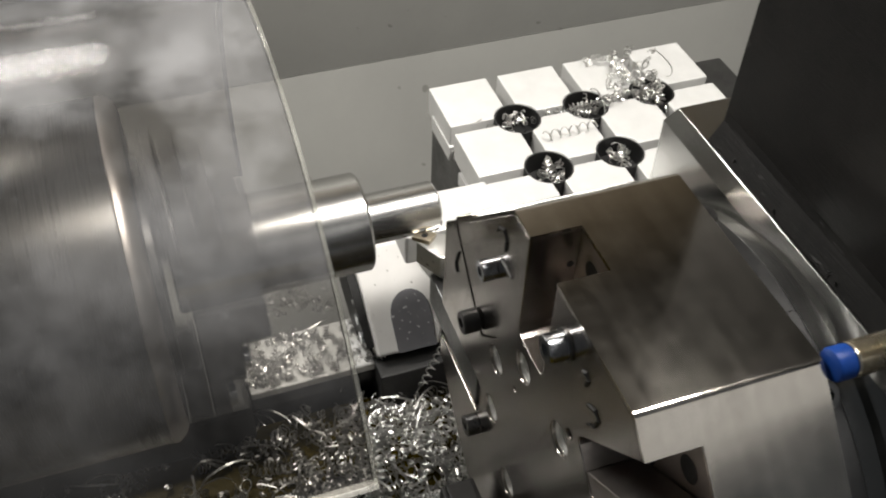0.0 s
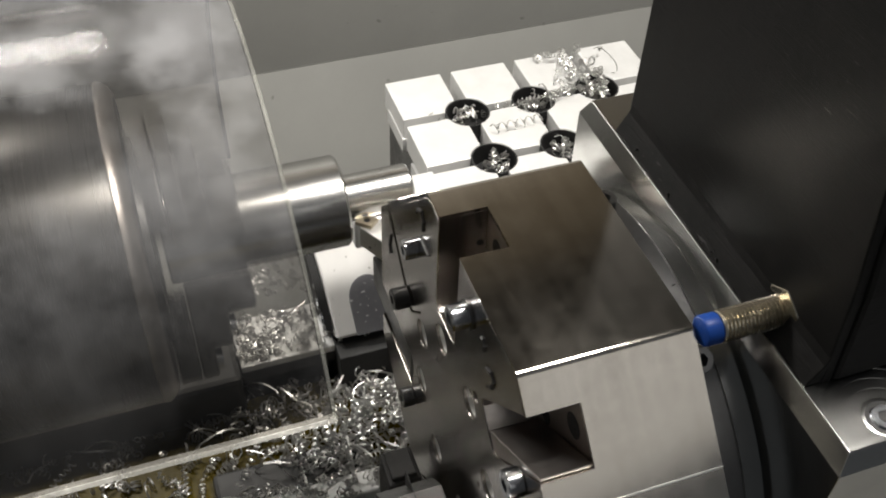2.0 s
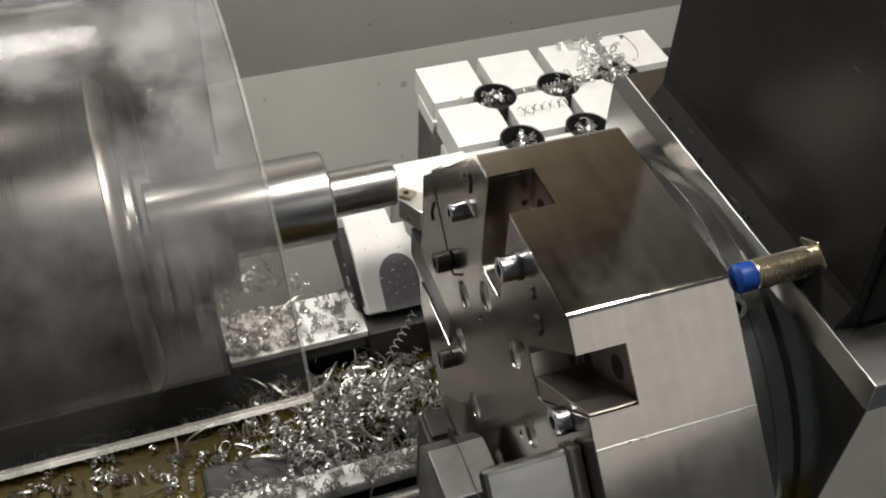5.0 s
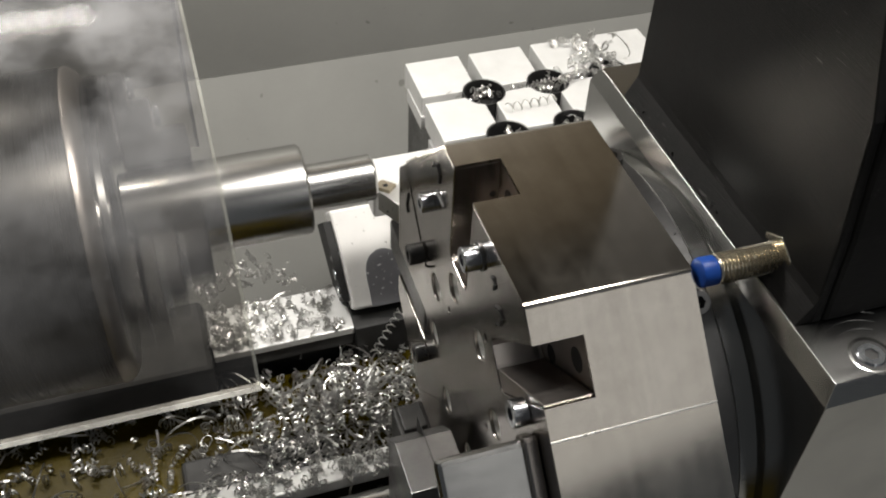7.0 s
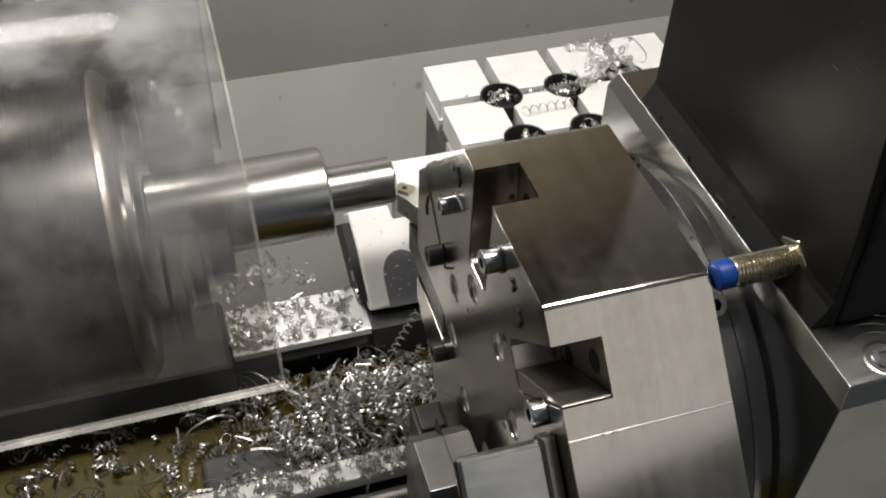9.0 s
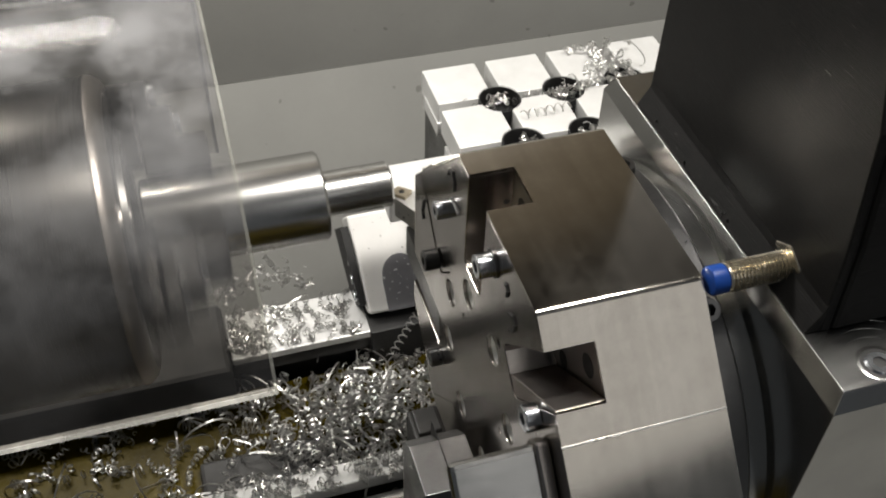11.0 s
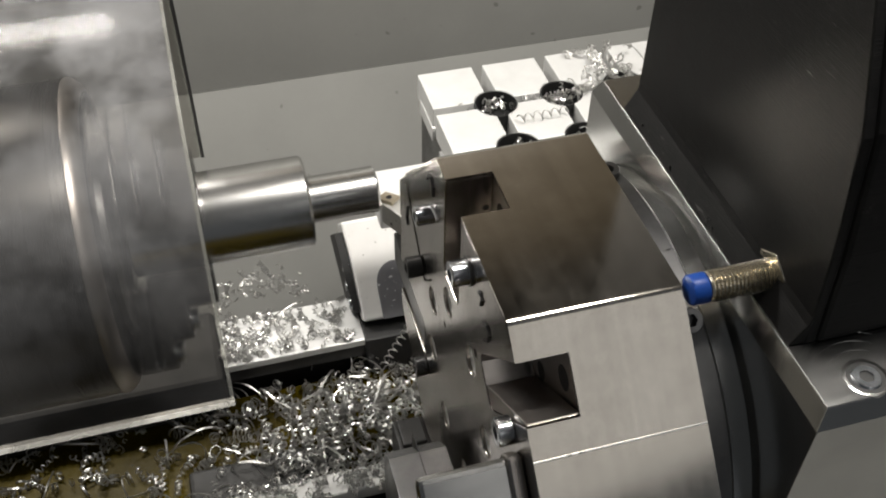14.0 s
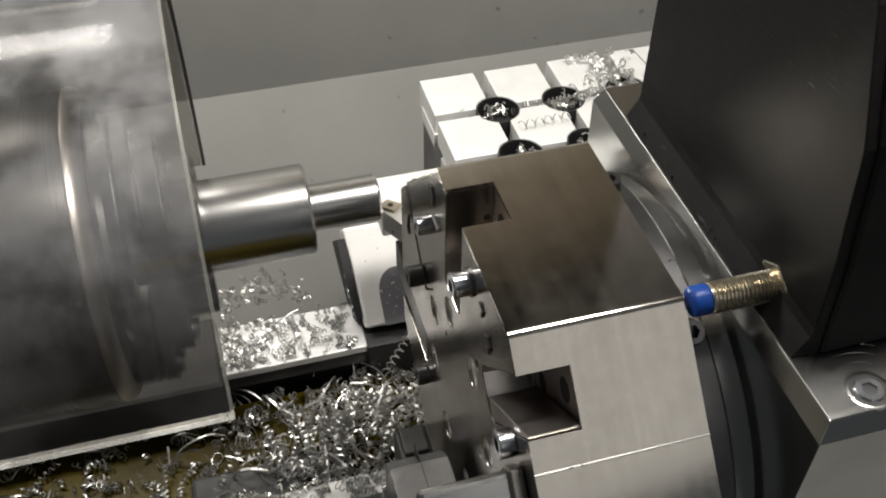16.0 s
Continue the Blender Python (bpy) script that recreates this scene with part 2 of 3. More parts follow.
def prism(outline, depth, m, bm=None, holes=()):
    """An outline in its own (u, v) plane, thickened by depth along w, and set by m; holes are outlines too."""
    bm = bm or bmesh.new()
    loops, edges = [], []
    for line in (outline, *holes):
        vs = [bm.verts.new((u, v, 0)) for u, v in line]
        edges += [bm.edges.new((a, b)) for a, b in zip(vs, vs[1:] + vs[:1])]
        loops += vs
    faces = [g for g in bmesh.ops.triangle_fill(bm, edges=edges, use_beauty=True, use_dissolve=False)["geom"] if isinstance(g, bmesh.types.BMFace)]
    up = bmesh.ops.extrude_face_region(bm, geom=faces)["geom"]
    top = [g for g in up if isinstance(g, bmesh.types.BMVert)]
    bmesh.ops.translate(bm, verts=top, vec=(0, 0, depth))
    bmesh.ops.transform(bm, verts=loops + top, matrix=m)
    return bm


def rod(a, b, r, segments=32, r2=None, bm=None):
    bm = bm or bmesh.new()
    a, b = Vector(a), Vector(b)
    turn = (b - a).to_track_quat("Z", "Y").to_matrix().to_4x4()
    bmesh.ops.create_cone(bm, cap_ends=True, segments=segments, radius1=r, radius2=r if r2 is None else r2, depth=(b - a).length,
                          matrix=Matrix.Translation((a + b) / 2) @ turn)
    return bm


def lathe(profile, cy, cz, segments=64, bm=None):
    """A closed profile of (x, r) turned about an axis along x."""
    bm = bm or bmesh.new()
    rings = []
    for x, r in profile:
        rings.append([bm.verts.new((x, cy + r * math.cos(a), cz + r * math.sin(a))) for a in (2 * math.pi * k / segments for k in range(segments))])
    for p, q in zip(rings, rings[1:]):
        for k in range(segments):
            bm.faces.new((p[k], p[(k + 1) % segments], q[(k + 1) % segments], q[k]))
    bm.faces.new(rings[0])
    bm.faces.new(rings[-1])
    return bm


def lathe_z(x, y, z0, z1, r0, r1, n=36):
    bm = bmesh.new()
    prof = [(r0, z0), (r0, z1 - 0.01), (r0 - 0.02, z1), (r1, z1), (r1, z0)]
    rings = [[bm.verts.new((x + r * math.cos(2 * math.pi * i / n), y + r * math.sin(2 * math.pi * i / n), z)) for i in range(n)] for r, z in prof]
    for p, q in zip(rings, rings[1:] + rings[:1]):
        for i in range(n):
            bm.faces.new((p[i], p[(i + 1) % n], q[(i + 1) % n], q[i]))
    return bm


def circle(cu, cv, r, n=20, ru=None):
    return [(cu + (ru or r) * math.cos(2 * math.pi * k / n), cv + r * math.sin(2 * math.pi * k / n)) for k in range(n)]


def tube(points, r, sides=5, bm=None):
    """A thin wire through points."""
    bm = bm or bmesh.new()
    rings = []
    for k, p in enumerate(points):
        d = (points[min(k + 1, len(points) - 1)] - points[max(k - 1, 0)]).normalized()
        n = d.orthogonal().normalized()
        s = d.cross(n)
        rings.append([bm.verts.new(p + r * (n * math.cos(a) + s * math.sin(a))) for a in (2 * math.pi * j / sides for j in range(sides))])
    for p, q in zip(rings, rings[1:]):
        for j in range(sides):
            bm.faces.new((p[j], p[(j + 1) % sides], q[(j + 1) % sides], q[j]))
    return bm


# plane of the turret's disc: u along y, v along z, w along minus x
DISC = Matrix(((0, 0, -1, 0), (1, 0, 0, 0), (0, 1, 0, 0), (0, 0, 0, 1)))
AY, AZ = 18.95, -9.7      # spindle axis
TY, TZ, APO = 4.58, -11.07, 11.07      # turret axis and the flat's distance from it
SLOT0, SLOT1, SLOT_R = 0.9, 3.15, 6.0      # a tool slot's sides along its flat, and its bottom's distance from the axis
RIDES = []      # what rides on the carriage


def rides(ob):
    RIDES.append(ob)
    return ob


# ---- the machine's inside ----
def enclosure():
    # out-of-view panel added to turn the top cover's reflection brown
    upper = part("wall_upper", box(-60, 90, 55.5, 57, 20.0, 84), BROWN_PANEL)
    tagged(upper, "unseen dark brown panel added for the turret covers to reflect", "wall", kind="structure")
    wall = part("wall_back", box(-60, 90, 55.5, 57, -27, 19.98), WALL_PAINT)
    tagged(wall, "dull grey painted sheet-metal back wall of the machine", "wall", kind="structure")
    slope = prism([(0, 0), (42, 0), (42, 1.2), (0, 1.2)], 150, Matrix.Translation((-60, 55.4, -27)) @ Matrix(((0, 0, 1, 0), (-0.45, 0.89, 0, 0), (-0.89, -0.45, 0, 0), (0, 0, 0, 1))))
    s = part("wall_slope", slope, WALL_PAINT)
    tagged(s, "sloping grey sheet-metal chip guard below the back wall", "wall", kind="structure")
    left = part("wall_left", box(-62, -60, -30, 57, -64, 70), WALL_PAINT)
    tagged(left, "grey painted headstock side wall", "wall", kind="structure")
    right = part("wall_right", box(90, 92, -30, 57, -64, 70), WALL_PAINT)
    tagged(right, "grey painted end wall of the machine", "wall", kind="structure")
    # unseen roof, added to carry the brown reflection on overhead
    roof = part("ceiling", box(-62, 92, 5, 55.4, 82, 84), BROWN_PANEL)
    tagged(roof, "unseen brown roof panel added for the metal to reflect", "ceiling", kind="structure")
    base = part("base", box(-60, 90, -40, 45, -66, -64), DARK)
    tagged(base, "dark oily bottom of the machine below the tray", "floor", kind="structure")
    apron = part("apron", box(6.0, 90, -60, 24.2, -35.5, -33.0), WALL_PAINT)
    tagged(apron, "grey painted sheet-metal apron of the tray", "floor", kind="structure")
    pan = part("floor", box(-60, 6.0, -60, 24.2, -34, -31.5), PAN_PAINT)
    tagged(pan, "oily olive-brown chip tray floor", "floor", kind="structure")


enclosure()


def bed():
    r = thing("bed_way", (-25, 26, -34), "pale ground-steel bed way under scattered chips", "machine bed")
    part("way", box(-10.6, 30, 24.4, 28.7, -28.85, -28.2), GROUND_STEEL, r, bevel=0.12)
    # flank and web are coloured dark for the shade below the way
    part("way_flank", box(-10.55, 30, 24.55, 28.6, -30.0, -28.84), GREY_CAST, r)
    part("web", box(-58, 30, 25.2, 28.0, -63, -30.0), DARK, r)
    part("headstock_foot", box(-58, -10.7, 23.0, 29.5, -31.4, -27.6), GREY_CAST, r, bevel=0.4)
    f = thing("front_bed_way", (-25, 13, -34), "narrow pale front bed way dusted with chips", "machine bed")
    part("way", box(-58, 30, 12.7, 14.3, -29.4, -28.3), GROUND_STEEL, f, bevel=0.12)
    part("web", box(-58, 30, 13.0, 14.0, -31.5, -29.4), DARK, f)
    k = thing("lead_screw", (-25, 11, -29.5), "dull steel lead screw along the bed", "lead screw")
    part("shaft", rod((-58, 11.0, -29.6), (30, 11.0, -29.6), 1.1, 40), STEEL, k, smooth=True)
    b = thing("chip_covered_block", (-9, 16.5, -31.4), "dark grey cast block half buried in chips", "cast block")
    part("casting", box(-14, -4.6, 15.2, 18.4, -31.5, -30.6), GREY_CAST, b, bevel=0.3)


bed()


# ---- chuck, workpiece and guard ----
def chuck():
    c = thing("lathe_chuck", (-14, AY, AZ), "spinning three-jaw steel lathe chuck seen through the guard", "lathe chuck")
    part("chuck_body", lathe([(-40, 7.5), (-39.5, 8.0), (-14.95, 8.0), (-14.6, 7.85), (-14.3, 7.5), (-14.2, 7.2), (-14.2, 3.0), (-15, 2.8)], AY, AZ, 96), CHUCK_STEEL, c, smooth=True)
    # paler metal on the chamfer paints the highlight along the chuck's edge
    part("front_rim", lathe([(-15.0, 8.01), (-14.95, 8.05), (-14.75, 8.02), (-14.4, 7.75), (-14.22, 7.4), (-14.22, 7.1)], AY, AZ, 96), POCKET, c, "chamfered rim, paler for its edge highlight", smooth=True)
    part("face_ring", lathe([(-14.2, 5.2), (-13.9, 5.1), (-13.9, 3.2), (-14.2, 3.1)], AY, AZ, 64), STEEL_DARK, c, smooth=True)
    for k in range(3):
        turn = Matrix.Translation((0, AY, AZ)) @ Matrix.Rotation(math.radians(120 * k + 20), 4, "X")
        at = Matrix(((1, 0, 0, 0), (0, 0, 1, -1.3), (0, 1, 0, 0), (0, 0, 0, 1)))
        part("jaw", prism([(-13.0, 2.45), (-9.7, 2.45), (-9.7, 4.3), (-11.2, 4.3), (-11.2, 5.9), (-12.2, 5.9), (-12.2, 7.3), (-13.0, 7.3)], 2.6, turn @ at), JAW_STEEL, c, bevel=0.1)
        part("jaw_base", prism([(-14.1, 3.0), (-13.05, 3.0), (-13.05, 7.3), (-14.1, 7.3)], 2.6, turn @ at), CHUCK_STEEL, c, bevel=0.1)
        for r in (5.1, 6.6):
            x = -11.2 if r < 6 else -12.2
            part("jaw_screw", rod(turn @ Vector((x, 0, r)), turn @ Vector((x + 0.35, 0, r)), 0.55, 20), SCREW_STEEL, c, smooth=True)
    w = thing("workpiece", (-9.6, AY, AZ), "freshly turned round steel workpiece with a stepped end", "workpiece")
    part("large_diameter", lathe([(-13.5, 2.3), (-13.4, 2.42), (-4.39, 2.42), (-4.27, 2.32), (-4.27, 1.2)], AY, AZ, 128), STEEL, w, smooth=True)
    part("turned_end", lathe([(-4.35, 1.25), (-2.1, 1.25), (-2.08, 1.21), (-2.0, 1.21), (-1.98, 1.25), (-0.66, 1.25), (-0.54, 1.13)], AY, AZ, 128), STEEL, w, smooth=True)
    return c, w


CHUCK, WORK = chuck()


def arc_sheet(cy, cz, r, th, a0, a1, n, x0, x1):
    pts = [math.radians(a0 + (a1 - a0) * k / n) for k in range(n + 1)]
    line = [(cy + r * math.cos(a), cz + r * math.sin(a)) for a in pts] + [(cy + (r - th) * math.cos(a), cz + (r - th) * math.sin(a)) for a in pts[::-1]]
    return prism(line, x1 - x0, Matrix.Translation((x1, 0, 0)) @ DISC)


def chuck_guard():
    g = thing("chuck_guard", (-30, 11, -6), "hazy scratched clear polycarbonate guard over the chuck", "machine guard")
    cy, cz, r = 11.0, -6.0, 13.4
    ob = part("shield", arc_sheet(cy, cz, r, 0.3, 153, -15, 48, -55, -9.42), POLYCARB, g, smooth=True)
    rim = part("end_edge", arc_sheet(cy, cz, r, 0.3, 153, -15, 48, -9.41, -9.3), EDGE, g, "whitish sawn edge", smooth=True)
    lip = part("lower_edge", arc_sheet(cy, cz, r + 0.02, 0.32, 153.7, 153.05, 2, -55, -9.3), LIP, g, "lower edge, whitened to look lit", smooth=True)
    part("rubber_trim", arc_sheet(cy, cz, r + 0.1, 0.5, 72, -15, 24, -9.29, -9.12), DARK, g, "black rubber trim", smooth=True)
    for o in (ob, rim, lip):
        o.visible_shadow = False
    h = thing("headstock", (-45, AY, AZ), "dark grey cast headstock behind the chuck", "headstock")
    part("casting", box(-58, -40.5, 4, 40, -31.4, 6), GREY_CAST, h, bevel=1.0)


chuck_guard()


# ---- the carriage ----
def table():
    t = rides(thing("t_slot_table", (14, 30, -24), "ground steel cross-slide table with crossing slots, strewn with chips", "machine table"))
    part("table_body", box(6.0, 27.2, 15.0, 34.3, -26, -15.6), STEEL_DARK, t, bevel=0.1)
    part("side_strip", box(5.72, 6.05, 30.3, 33.6, -16.3, -15.3), GROUND_STEEL, t)
    part("side_strip", box(5.72, 6.05, 26.4, 28.6, -16.8, -15.9), GROUND_STEEL, t)
    R = 1.45
    for j in range(4):
        for k in range(4):
            x0, y0 = 5.8 + 4.62 * k, 30.42 - 4.78 * j
            x1, y1 = x0 + 3.85, y0 + 4.1
            # counterbores at the slot crossings cut a round bite out of the corners
            line = []
            for cx, cy, cut in ((x0, y0, k > 0), (x1, y0, k < 3), (x1, y1, j > 0 and k < 3), (x0, y1, j > 0 and k > 0)):
                if not cut:
                    line.append((cx, cy))
                    continue
                hx = cx + (-0.385 if cx == x0 else 0.385)
                hy = cy + (-0.34 if cy == y0 else 0.34)
                dx, dy = abs(cx - hx), abs(cy - hy)
                a, b = math.asin(dx / R), math.acos(dy / R)
                sx, sy = (1 if cx == x0 else -1), (1 if cy == y0 else -1)
                bite = [(hx + sx * R * math.cos(q), hy + sy * R * math.sin(q)) for q in [math.asin(dy / R) + (math.acos(dx / R) - math.asin(dy / R)) * i / 6 for i in range(7)]]
                if (sx > 0) == (sy > 0):
                    bite = bite[::-1]
                line += bite
            part("table_block", prism(line, 1.9, Matrix.Translation((0, 0, -15.7))), GROUND_STEEL, t, bevel=0.06)
    for j in range(3):
        for k in range(3):
            x, y = 5.8 + 4.62 * (k + 1) - 0.385, 30.42 - 4.78 * j - 0.34
            # black disc and added black sleeve paint the shade inside each counterbore
            part("bore_shade", rod((x, y, -15.6), (x, y, -15.2), R - 0.04, 24), DARK, t, smooth=True)
            part("bore_shade_ring", lathe_z(x, y, -15.5, -13.87, R, R - 0.1, 24), BLACK_SCREW, t, smooth=True)
            part("table_bolt", rod((x, y, -15.2), (x, y, -14.5), 0.62, 20), BLACK_SCREW, t, smooth=True)
    s = rides(thing("saddle_wing", (3, 24, -16), "pale machined saddle edge beside the table", "machine saddle"))
    part("wing", box(0.3, 6.08, 22.3, 25.4, -16, -13.9), GROUND_STEEL, s, bevel=0.15)


table()


def flat_frame(k):
    """Axes of a turret flat: u along x, v along the flat towards the back of the top one, w outwards."""
    return Matrix.Translation((0, TY, TZ)) @ Matrix.Rotation(math.radians(-45 * k), 4, "X")


def cap_screw(parent, m, r, h, mat, name="cap_screw"):
    """A socket head cap screw whose head stands along the local z of m."""
    bm = bmesh.new()
    n = 28
    prof = [(r * 0.97, 0), (r, 0.04 * r), (r, h - 0.12 * r), (r * 0.9, h), (r * 0.55, h)]
    rings = [[bm.verts.new((q * math.cos(2 * math.pi * i / n), q * math.sin(2 * math.pi * i / n), z)) for i in range(n)] for q, z in prof]
    hexa = [[bm.verts.new((0.52 * r * math.cos(math.pi / 3 * round(6 * i / n)), 0.52 * r * math.sin(math.pi / 3 * round(6 * i / n)), z)) for i in range(n)] for z in (h, h * 0.45)]
    rings += hexa
    for p, q in zip(rings, rings[1:]):
        for i in range(n):
            bm.faces.new((p[i], p[(i + 1) % n], q[(i + 1) % n], q[i]))
    bm.faces.new(rings[0])
    bm.faces.new(rings[-1])
    bmesh.ops.remove_doubles(bm, verts=bm.verts, dist=1e-5)
    bm.transform(m)
    return part(name, bm, mat, parent, smooth=True)


def covers(t):
    side = 2 * APO * math.tan(math.pi / 8)
    h, rb = side / 2, 0.42
    tang = rb * math.tan(math.pi / 8)
    for c in range(4):
        # a sheet bent twice: half a flat, a whole flat, half a flat
        k0 = 2 * c

        def flat_pt(k, v):
            p = flat_frame(k) @ Vector((0, v, APO))
            return (p.y, p.z)
        # order: from the front half of flat k0-1 ... runs front to back over the top flat k0
        seq = [(k0 - 1, -0.28, h - tang), None, (k0, -h + tang, h - tang), None, (k0 + 1, -h + tang, -0.31)]
        path, cutflags = [], []
        for n, item in enumerate(seq):
            if item is None:
                k_a, k_b = seq[n - 1][0], seq[n + 1][0]
                corner = flat_frame(k_a) @ Vector((0, h - tang, APO - rb))
                for q in range(1, 6):
                    a = math.radians(45 * q / 6)
                    d = flat_frame(k_a).to_3x3() @ Vector((0, math.sin(a), math.cos(a)))
                    path.append((corner.y + rb * d.y, corner.z + rb * d.z))
                    cutflags.append(False)
                continue
            k, v0, v1 = item
            vs = [v0, *[v for v in (0.9, 3.15) if v0 < v < v1], v1]
            for i, v in enumerate(vs):
                path.append(flat_pt(k, v))
                cutflags.append(i + 1 < len(vs) and v > 0.89 and vs[i + 1] < 3.16)
        bm = bmesh.new()
        cols = [[bm.verts.new((x, y, z)) for x in (0.0, 1.95, 6.5)] for y, z in path]
        for i in range(len(path) - 1):
            for j in range(2):
                if cutflags[i] and j == 0:
                    continue
                bm.faces.new((cols[i][j], cols[i][j + 1], cols[i + 1][j + 1], cols[i + 1][j]))
        bmesh.ops.recalc_face_normals(bm, faces=bm.faces)
        bm.faces.ensure_lookup_table()
        mid = bm.faces[0]
        if (mid.calc_center_median() - Vector((3, TY, TZ))).dot(mid.normal) < 0:
            bmesh.ops.reverse_faces(bm, faces=bm.faces)
        bmesh.ops.solidify(bm, geom=bm.faces[:], thickness=0.14)
        part("cover_sheet", bm, ALU_SHEET, t, smooth=True)
        f = flat_frame(k0 - 1)
        part("seam_edge", rod(f @ Vector((0.0, -0.295, APO - 0.02)), f @ Vector((6.5, -0.295, APO - 0.02)), 0.045, 8), PALE_METAL, t, "bright cut sheet edge")


def turret():
    t = rides(thing("tool_turret", (3.2, TY, TZ), "eight-sided tool turret under bent brushed aluminium covers", "tool turret"))
    covers(t)
    def octa(a, off=0.0):
        r = a / math.cos(math.pi / 8)
        return [(TY + r * math.cos(math.pi / 8 + off + math.pi / 4 * i), TZ + r * math.sin(math.pi / 8 + off + math.pi / 4 * i)) for i in range(8)]

    part("turret_drum", prism(octa(10.85), 4.3, Matrix.Translation((6.35, 0, 0)) @ DISC), POCKET, t, bevel=0.05)
    # dark ring paints the shadowed gap between covers and flange
    part("shaded_gap_ring", lathe([(6.5, 9.9), (6.6, 10.25), (7.6, 10.25), (7.75, 10.1)], TY, TZ, 128), STEEL_DARK, t, smooth=True)
    part("flange", lathe([(7.7, 9.5), (7.8, 9.75), (8.7, 9.75), (8.9, 9.5)], TY, TZ, 128), GEAR_ALU, t, smooth=True)
    for k in range(8):
        f = flat_frame(k)
        cap_screw(t, f @ Matrix.Translation((7.05, 3.2, 9.5)), 0.5, 0.6, STEEL_DARK, "flange_screw")
        # flush near-black discs paint the shaded mouths of two bores
        for r, size in ((9.6, 0.5), (6.9, 0.4)):
            c = f @ Vector((2.04, 2.1, r))
            part("slot_bore_shade", rod(c, c + Vector((0.3, 0, 0)), size, 20), DARK, t, smooth=True)
        c = f @ Vector((1.75, SLOT1 - 0.02, 9.2))
        part("slot_screw", rod(c, f @ Vector((1.75, SLOT1 + 0.3, 9.2)), 0.14, 12), DARK, t)


turret()


def station(k, r, v):
    p = flat_frame(k) @ Vector((0, v, r))
    return (p.y, p.z)


def marker(parent, x, pts):
    """A pen stroke on the face."""
    part("ink_mark", tube([Vector((x, y, z)) for y, z in pts], 0.07, 5), INK, parent, "black marker stroke")


def face_disc():
    d = rides(thing("turret_face_disc", (-0.4, TY, TZ), "polished metal turret face plate with radial slots, holes and ink marks", "turret plate"))
    apo = 10.9
    edge = apo * math.tan(math.pi / 8)
    out = []
    for k in range(8):
        # along each flat: corner, slot down to its rounded bottom and up again
        out += [station(k, apo, -edge), station(k, apo, SLOT0), station(k, SLOT_R + 0.35, SLOT0), station(k, SLOT_R + 0.06, SLOT0 + 0.12), station(k, SLOT_R, SLOT0 + 0.35),
                station(k, SLOT_R, SLOT1 - 0.35), station(k, SLOT_R + 0.06, SLOT1 - 0.12), station(k, SLOT_R + 0.35, SLOT1), station(k, apo, SLOT1)]
    HY, HZ, HR, R = 5.3, -10.4, 4.4, 0.68
    spots = [(HY + HR * math.sin(math.radians(a)), HZ + HR * math.cos(math.radians(a))) for a in (22.5 + 45 * i for i in range(8))]
    free = [(y, z) for y, z in spots if math.hypot(y - TY, z - TZ) + R < SLOT_R + 0.3]
    holes = [circle(y, z, R, 28) for y, z in free]
    small = [(3.05, -5.2, 0.22), (7.4, -8.2, 0.16), (2.0, -9.9, 0.16)]
    holes += [circle(y, z, r, 12) for y, z, r in small]
    part("plate", prism(out, 2.03, Matrix.Translation((2.03, 0, 0)) @ DISC, holes=holes), POLISHED, d, bevel=0.035)
    for y, z in free:
        # a paler insert makes the hole wall look lit: collar inside the mouth, then threads
        prof = [(0.16, R - 0.005), (0.17, R - 0.05), (0.3, R - 0.06)]
        for i in range(7):
            prof += [(0.34 + 0.2 * i, R - 0.17), (0.44 + 0.2 * i, R - 0.05)]
        ring = lathe(prof + [(1.9, R - 0.1)], y, z, 28)
        bmesh.ops.delete(ring, geom=[f for f in ring.faces if len(f.verts) > 4], context="FACES_ONLY")
        part("lit_hole_wall", ring, PALE_METAL, d, "threaded hole wall in paler metal to look lit", smooth=True)
        # near-black disc for the shade deep in the hole
        part("hole_shade", rod((1.75, y, z), (1.9, y, z), R - 0.1, 24), DARK, d)
    # wedges that fill the slots beside the cutting tool
    for k in (1, 3):
        part("slot_wedge", box(0.05, 2.0, SLOT0 + 0.03, SLOT1 - 0.03, SLOT_R + 0.04, apo + 0.3, m=flat_frame(k)), POLISHED, d, bevel=0.05)
    for k in (-1, -2):
        jaw = [station(k, SLOT_R + 0.03, SLOT0 + 0.03), station(k, apo, SLOT0 + 0.03), station(k, apo, SLOT0 + 0.12), station(k, SLOT_R + 0.03, SLOT0 + 0.95)]
        part("slot_jaw", prism(jaw, 1.95, Matrix.Translation((2.0, 0, 0)) @ DISC), POCKET, d, "sloping clamp jaw", bevel=0.04)
    turn = Matrix.Rotation(math.radians(-90), 4, "Y")
    cap_screw(d, Matrix.Translation((-0.02, 4.3, -1.75)) @ turn, 0.52, 0.75, SCREW_STEEL)
    part("screw_washer", rod((0.0, 4.3, -1.75), (-0.08, 4.3, -1.75), 0.6, 28), STEEL_DARK, d, smooth=True)
    cap_screw(d, Matrix.Translation((-0.02, 10.3, -4.1)) @ turn, 0.45, 0.6, SCREW_STEEL)
    cap_screw(d, Matrix.Translation((-0.02, 11.45, -8.4)) @ turn, 0.52, 0.75, BLACK_SCREW, "black_screw")
    cap_screw(d, Matrix.Translation((-0.02, 10.55, -14.83)) @ turn, 0.5, 0.6, STEEL_DARK, "black_screw")
    marker(d, -0.02, ((10.3, -2.06), (10.17, -1.76), (9.71, -1.52), (9.43, -1.83), (9.45, -2.32)))
    marker(d, -0.02, ((9.77, -3.02), (9.2, -3.02), (8.71, -3.06)))
